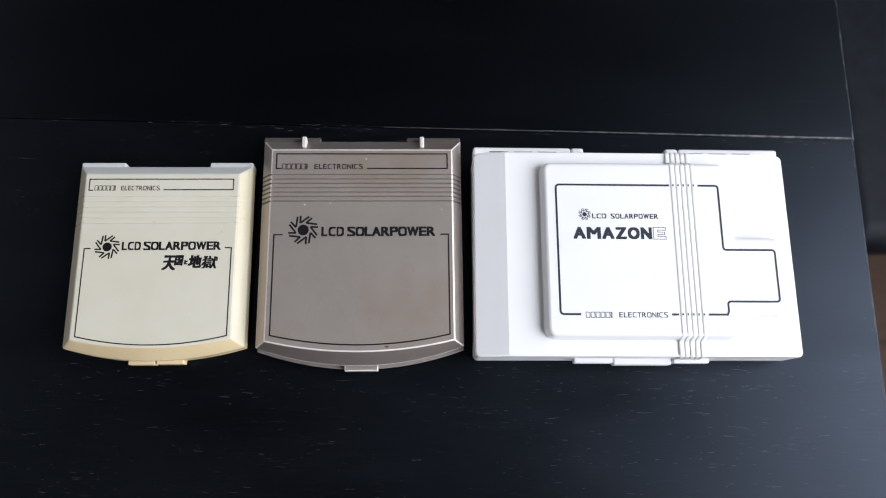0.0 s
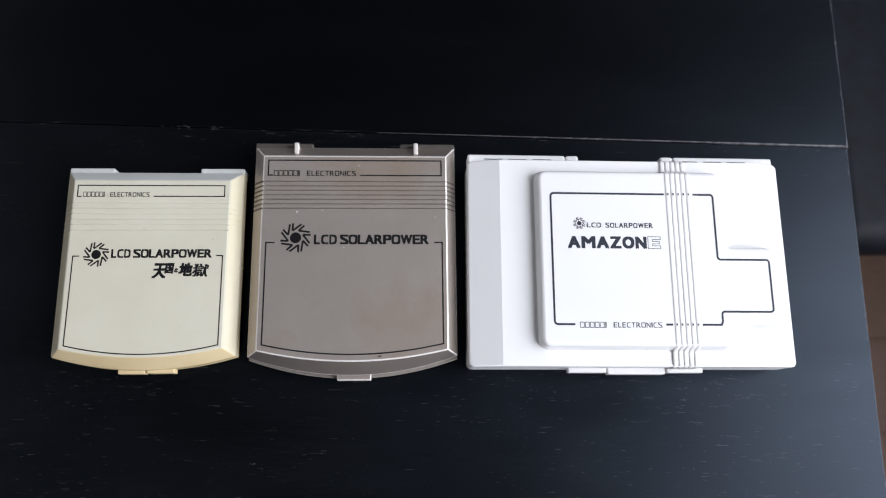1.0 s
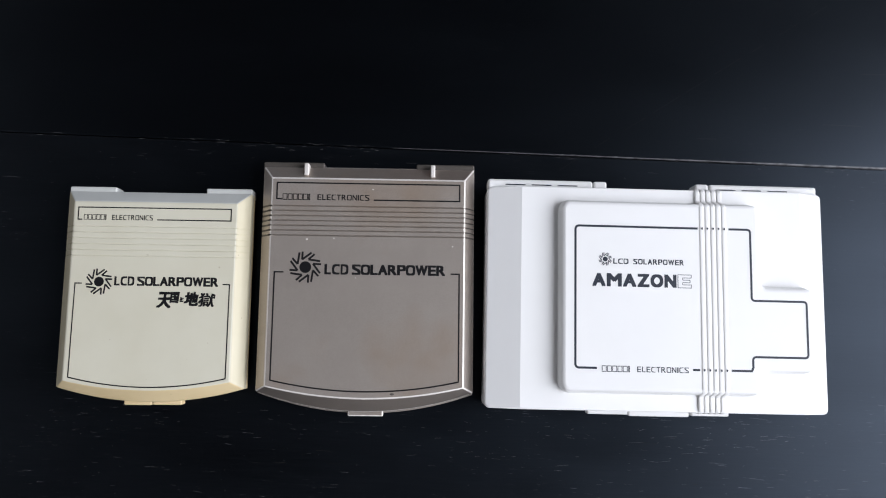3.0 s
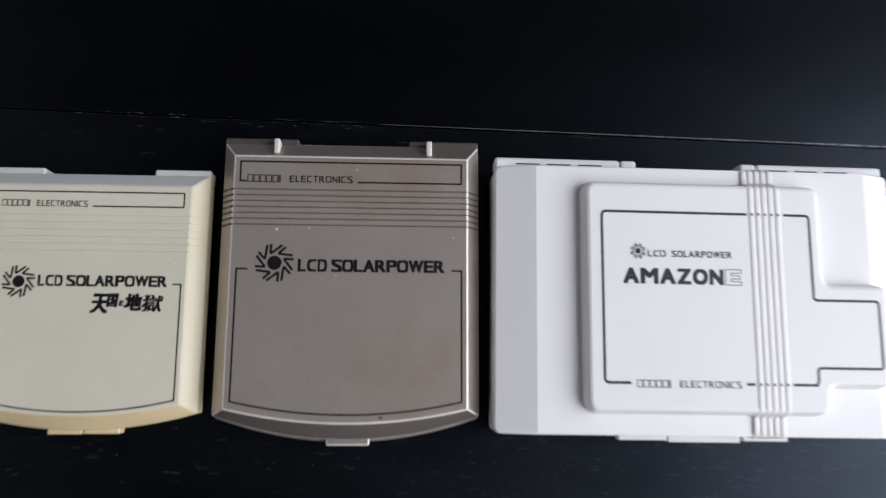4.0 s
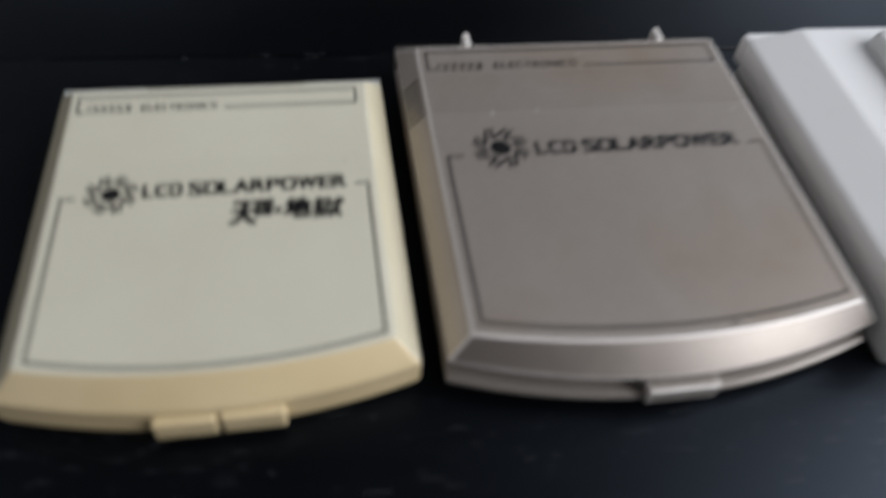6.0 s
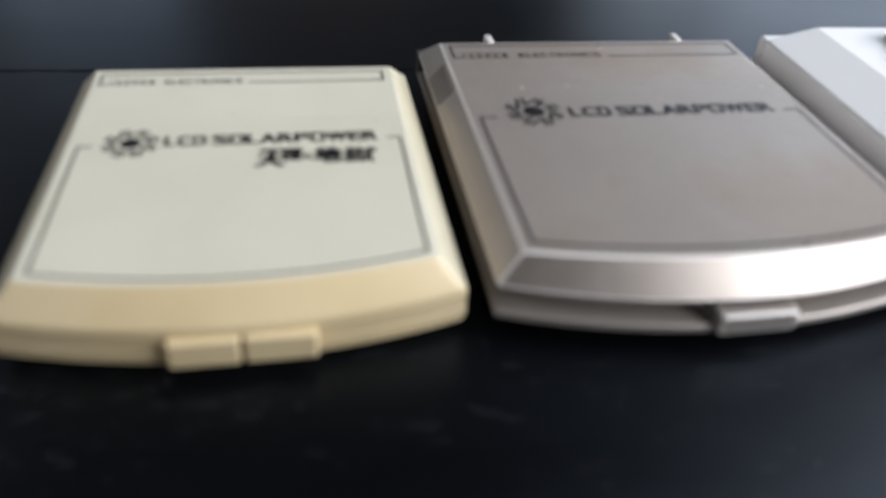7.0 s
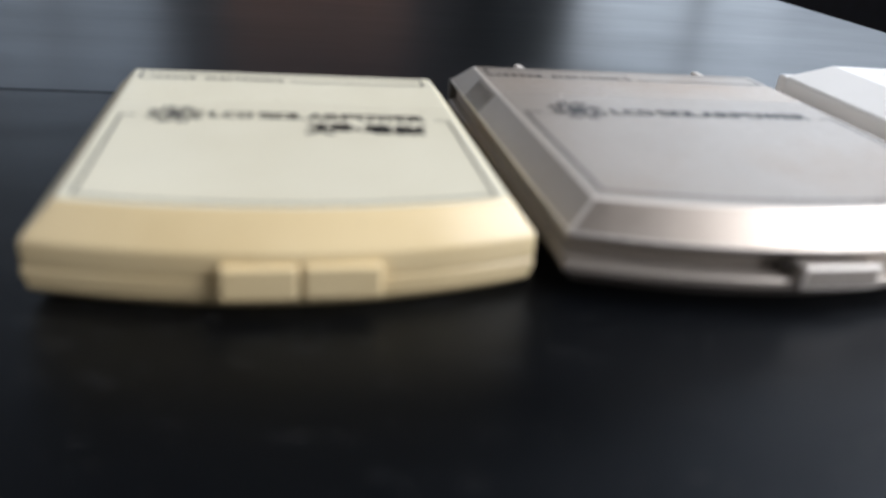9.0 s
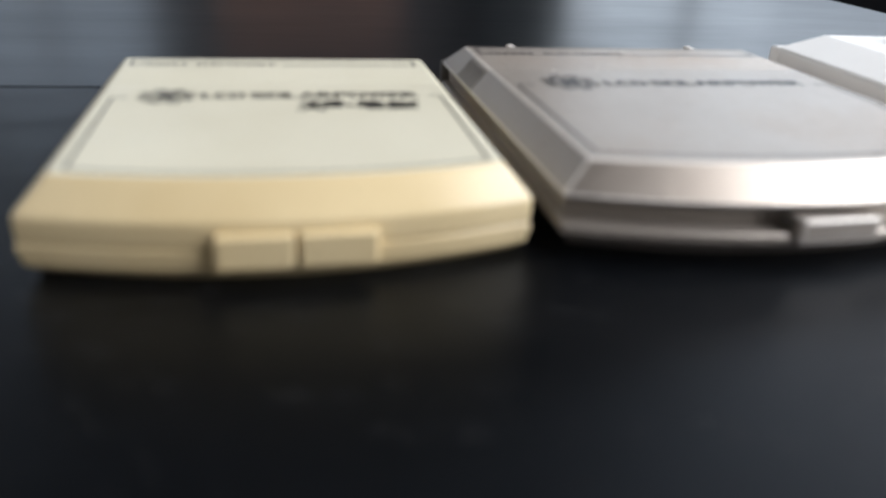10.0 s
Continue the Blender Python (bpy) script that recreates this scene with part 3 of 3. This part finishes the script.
for v in chip.verts:
    v.co = (LX(149.2) + v.co.x * 0.0012, LY(-6.2) + v.co.y * 0.0006, ZT - 0.0001 + v.co.z * 0.0002)
part("paint_chip", chip, DARKBRONZE, lid_ob, "dark chipped spot")
for x, y, r in ((107.6, 65.6, 0.00045), (131.0, 47.5, 0.00025), (176.5, 63.0, 0.0003), (138.2, 90.0, 0.0003), (120.3, 66.2, 0.0003)):
    fleck = bmesh.new()
    bmesh.ops.create_icosphere(fleck, subdivisions=1, radius=1.0)
    for v in fleck.verts:
        v.co = (LX(x) + v.co.x * r * 1.4, LY(y) + v.co.y * r, ZT + v.co.z * r * 0.3)
    part("fleck", fleck, SILVER, lid_ob, "pale scuffed fleck")

# ---- white game ----
game = thing("folding_handheld_game", 0.2725, 0.0395, 0.0, "large white folding handheld game with raised panel, closed on table", "handheld game", "folding games", -0.6)
LX = lambda v: (v - 272.5) * MM
LY = lambda v: (v - 39.5) * MM
PLAN = [(LX(192.3), LY(-12.6)), (LX(353.0), LY(-12.6)), (LX(353.0), LY(91.4)), (LX(192.3), LY(91.4))]
ZL, ZR = 0.0237, 0.0287


def slab(levels, r=0.0025):
    return loft([[(x, y, z) for x, y in round_corners(PLAN, r, 5, g)] for g, z in levels])


lid = slab([(-0.0006, 0.0112), (0, 0.0120), (0.0, ZL)])
for s, edge in ((208.4, 192.3), (341.6, 353.0)):
    bmesh.ops.bisect_plane(lid, geom=lid.verts[:] + lid.edges[:] + lid.faces[:], plane_co=(LX(s), 0, 0), plane_no=(1, 0, 0), dist=1e-7)
    for v in lid.verts:
        k = (v.co.x - LX(s)) / (LX(edge) - LX(s))
        if v.co.z > ZL - 1e-5 and k > 1e-4:
            v.co.z -= k * (0.0041 if s < 300 else 0.0034)
lid = soften(lid, 0.0015, 40, 8)
lid_ob = part("lid", lid, WHITE, game, "white lid with sloping side strips", 13)
part("base", slab([(-0.0015, 0.0), (-0.0004, 0.0012), (0, 0.0024), (0.0, 0.0102), (-0.0006, 0.0109)]), WHITE, game)
RAISED = [(LX(227.0), LY(-3.2)), (LX(318.6), LY(-3.2)), (LX(318.6), LY(7.4)), (LX(343.6), LY(7.4)), (LX(343.6), LY(44.8)), (LX(318.6), LY(44.8)), (LX(318.6), LY(83.4)), (LX(227.0), LY(83.4))]
raised = loft([[(x, y, z) for x, y in round_corners(RAISED, 0.0035, 5, g)] for g, z in ((0.0016, ZL - 0.0008), (0.0014, ZL + 0.0004), (0.0004, ZR - 0.0008), (-0.0004, ZR - 0.0002), (-0.0014, ZR))])
part("raised_panel", raised, WHITE, lid_ob, "", 40)
part("printed_frame", join(ribbon([(LX(242.6), LY(7.0))] + [(x, y) for x, y in (
    round_corners([(LX(286.6), LY(7.0)), (LX(242.6), LY(7.0)), (LX(232.8), LY(7.0)), (LX(232.8), LY(72.15)), (LX(289.9), LY(72.15)), (LX(289.9), LY(40.0))], 0.0016, 5)[12:24]) ] + [(LX(289.9), LY(72.15))], 0.001, ZR),
    ribbon([(LX(304.4), LY(72.15))] + round_corners([(LX(304.4), LY(7.0)), (LX(304.4), LY(72.15)), (LX(314.5), LY(72.15)), (LX(314.5), LY(39.1)), (LX(340.0), LY(39.1)), (LX(340.0), LY(13.4)), (LX(314.4), LY(13.4)), (LX(314.4), LY(7.0))], 0.0014, 5)[12:42] + [(LX(314.4), LY(8.6)), (LX(313.7), LY(7.0)), (LX(304.4), LY(7.0))], 0.001, ZR)), GREYINK, lid_ob)
for y in (72.15, 7.0):
    for i in range(5):
        x = 291.8 + 2.6 * i
        part("printed_dash", ribbon([(LX(x - 0.35), LY(y)), (LX(x + 0.35), LY(y))], 0.001, ZR + 0.00052), GREYINK, lid_ob)
part("printed_dash", ribbon([(LX(286.6), LY(7.0)), (LX(289.9), LY(7.0))], 0.001, ZR), GREYINK, lid_ob)
for i in range(5):
    path = [(-12.9, 13.5), (-12.9, 21.6), (-12.0, 23.2), (-10.6, 23.7), (-5.8, 23.7), (-4.8, 24.3), (-3.4, 27.9), (-1.8, 28.7), (82.0, 28.7), (83.8, 27.9), (85.2, 24.3), (86.2, 23.7), (90.0, 23.7), (91.2, 23.1), (91.9, 21.6), (91.9, 16.0)]
    rings = []
    for j, (y, z) in enumerate(path):
        a, b = path[max(0, j - 1)], path[min(len(path) - 1, j + 1)]
        d = Vector((b[0] - a[0], b[1] - a[1])).normalized()
        nrm = Vector((-d.y, d.x))
        ring = []
        for k in range(9):
            u = -1 + k / 4
            h = 0.36 * math.sqrt(max(0, 1 - u ** 4)) - 0.04
            ring.append((LX(291.8 + 2.6 * i + 1.18 * u), LY(y + nrm.x * h), (z + nrm.y * h) * MM))
        ring.append((LX(291.8 + 2.6 * i), LY(y - nrm.x * 0.6), (z - nrm.y * 0.6) * MM))
        rings.append(ring)
    part("rib", loft(rings), RIBWHITE, lid_ob, "", 50)
sun_emblem(LX(246.6), LY(56.8), ZR, 0.0031, GREYINK, game)
part("printed_lettering", join(letters("LCD", LX(250.3), LX(257.4), LY(54.7), LY(57.2), ZR, 0.0001, 0.32), letters("SOLARPOWER", LX(259.6), LX(283.2), LY(54.7), LY(57.2), ZR, 0.0001, 0.32)), GREYINK, lid_ob, "small grey printed capitals")
part("printed_title", letters("AMAZON", LX(240.6), LX(279.6), LY(44.2), LY(50.3), ZR, 0.00044, 0.3, 2.0), GREYINK, lid_ob, "bold dark grey printed capitals")
ex, ey = 280.3, 44.3
part("printed_title", ribbon([(LX(ex + a), LY(ey + b)) for a, b in ((0, 0), (6.2, 0), (6.2, 1.4), (2.2, 1.4), (2.2, 2.4), (5.6, 2.4), (5.6, 3.6), (2.2, 3.6), (2.2, 4.6), (6.2, 4.6), (6.2, 6.0), (0, 6.0))], 0.00028, ZR, True), GREYINK, lid_ob, "outlined grey capital")
part("printed_maker_mark", maker_bars(LX(245.0), LX(259.4), LY(5.5), LY(8.0), ZR, 0.0003), GREYINK, lid_ob, "thin grey printed bars")
part("printed_lettering", letters("ELECTRONICS", LX(261.0), LX(284.6), LY(5.5), LY(8.0), ZR, 0.00004, 0.28, 9.0), GREYINK, lid_ob, "thin grey printed capitals")
for x0, x1, out, z0, z1 in ((241.2, 260.4, 14.9, 9.6, 14.4), (261.0, 289.8, 15.6, 7.4, 13.4), (290.4, 308.4, 14.9, 9.6, 14.4)):
    part("latch", box(LX(x0), LX(x1), LY(-out), LY(-11.8), z0 * MM, z1 * MM, 0.0007, 3), WHITE, game)
for x0, x1 in ((192.6, 243.0), (243.3, 249.8), (292.4, 299.0), (299.3, 351.4)):
    part("hinge", box(LX(x0), LX(x1), LY(90.6), LY(95.3), 10.0 * MM, 19.6 * MM, 0.0012, 3), WHITE, game)

# no slots are cut: thin proud strips paint their shade
for x in (201.0, 213.5, 226.0, 302.5, 315.0, 327.5):
    part("hinge_slot_shade", box(LX(x), LX(x + 9.5), LY(92.4), LY(92.9), 19.0 * MM, 19.64 * MM), GREYINK, game, "thin dark strip for the shade in a slot")

# ---- chairs and far furniture ----


def chair(x, y, turn):
    ob = thing("dining_chair", x, y, FLOOR, "black leather dining chair with chrome legs beside the table", "chair", "dining chairs", turn)
    seat = box(-0.22, 0.22, -0.22, 0.22, 0.40, 0.46, 0.025, 4)
    for v in seat.verts:
        v.co.z += 0.012 * (1 - (v.co.x / 0.22) ** 2) * (1 - (v.co.y / 0.22) ** 2) if v.co.z > 0.43 else 0
    part("seat", seat, LEATHER, ob)
    back = box(-0.22, 0.22, 0.185, 0.225, 0.52, 0.92, 0.016, 4)
    for v in back.verts:
        v.co.y += 0.12 * (v.co.z - 0.46) + 0.25 * v.co.x ** 2
    part("backrest", back, LEATHER, ob)
    for sx in (-1, 1):
        for y0, y1 in ((-0.20, -0.175), (0.175, 0.20)):
            part("leg", box(sx * 0.19 - 0.0125, sx * 0.19 + 0.0125, y0, y1, 0.0, 0.41, 0.004), CHROME, ob, "chrome leg")
        part("back_post", box(sx * 0.19 - 0.0125, sx * 0.19 + 0.0125, 0.20, 0.222, 0.38, 0.56, 0.004), CHROME, ob, "chrome post")
    return ob


first = chair(0.785, 0.337, -90)
copy_thing(first, pose(0.84, 1.11, FLOOR, 0, 0, -86))


def cabinet(name, x, y, wide, deep, high, mat, label, doors):
    ob = thing(name, x, y, FLOOR, label, "cabinet")
    part("body", box(-wide / 2, wide / 2, -deep / 2, deep / 2, 0.06, high, 0.004), mat, ob)
    part("plinth", box(-wide / 2 + 0.03, wide / 2 - 0.03, -deep / 2 + 0.03, deep / 2 - 0.01, 0, 0.06), mat, ob)
    for i in range(doors):
        a = -wide / 2 + 0.02 + i * (wide - 0.04) / doors
        d = part("door", box(a + 0.003, a + (wide - 0.04) / doors - 0.003, -deep / 2 - 0.02, -deep / 2, 0.09, high - 0.04, 0.004), mat, ob)
        part("handle", box(a + 0.03, a + 0.045, -deep / 2 - 0.045, -deep / 2 - 0.02, high * 0.55, high * 0.55 + 0.12, 0.004), CHROME, d)


cabinet("cabinet", 0.20, 3.28, 0.75, 0.40, 1.31, WALNUT, "brown wooden cabinet against the wall", 2)
cabinet("bookcase", 1.02, 3.30, 0.20, 0.34, 1.65, LEATHER, "tall narrow black cabinet against the wall", 1)

# ---- floor planks ----
random.seed(4)
y = Y0 - 0.02
while y < Y1:
    x = X0 - 0.2 - random.random() * 0.8
    while x < X1:
        long = 0.9 + random.random() * 0.5
        a, b = max(x, X0 - 0.02), min(x + long, X1 + 0.02)
        if b - a > 0.05:
            plank = part("plank", box(a + 0.001, b - 0.001, y + 0.001, y + 0.139, FLOOR - 0.006, FLOOR, 0.001, 1), OAK, floor, "", 0)
        x += long
    y += 0.14
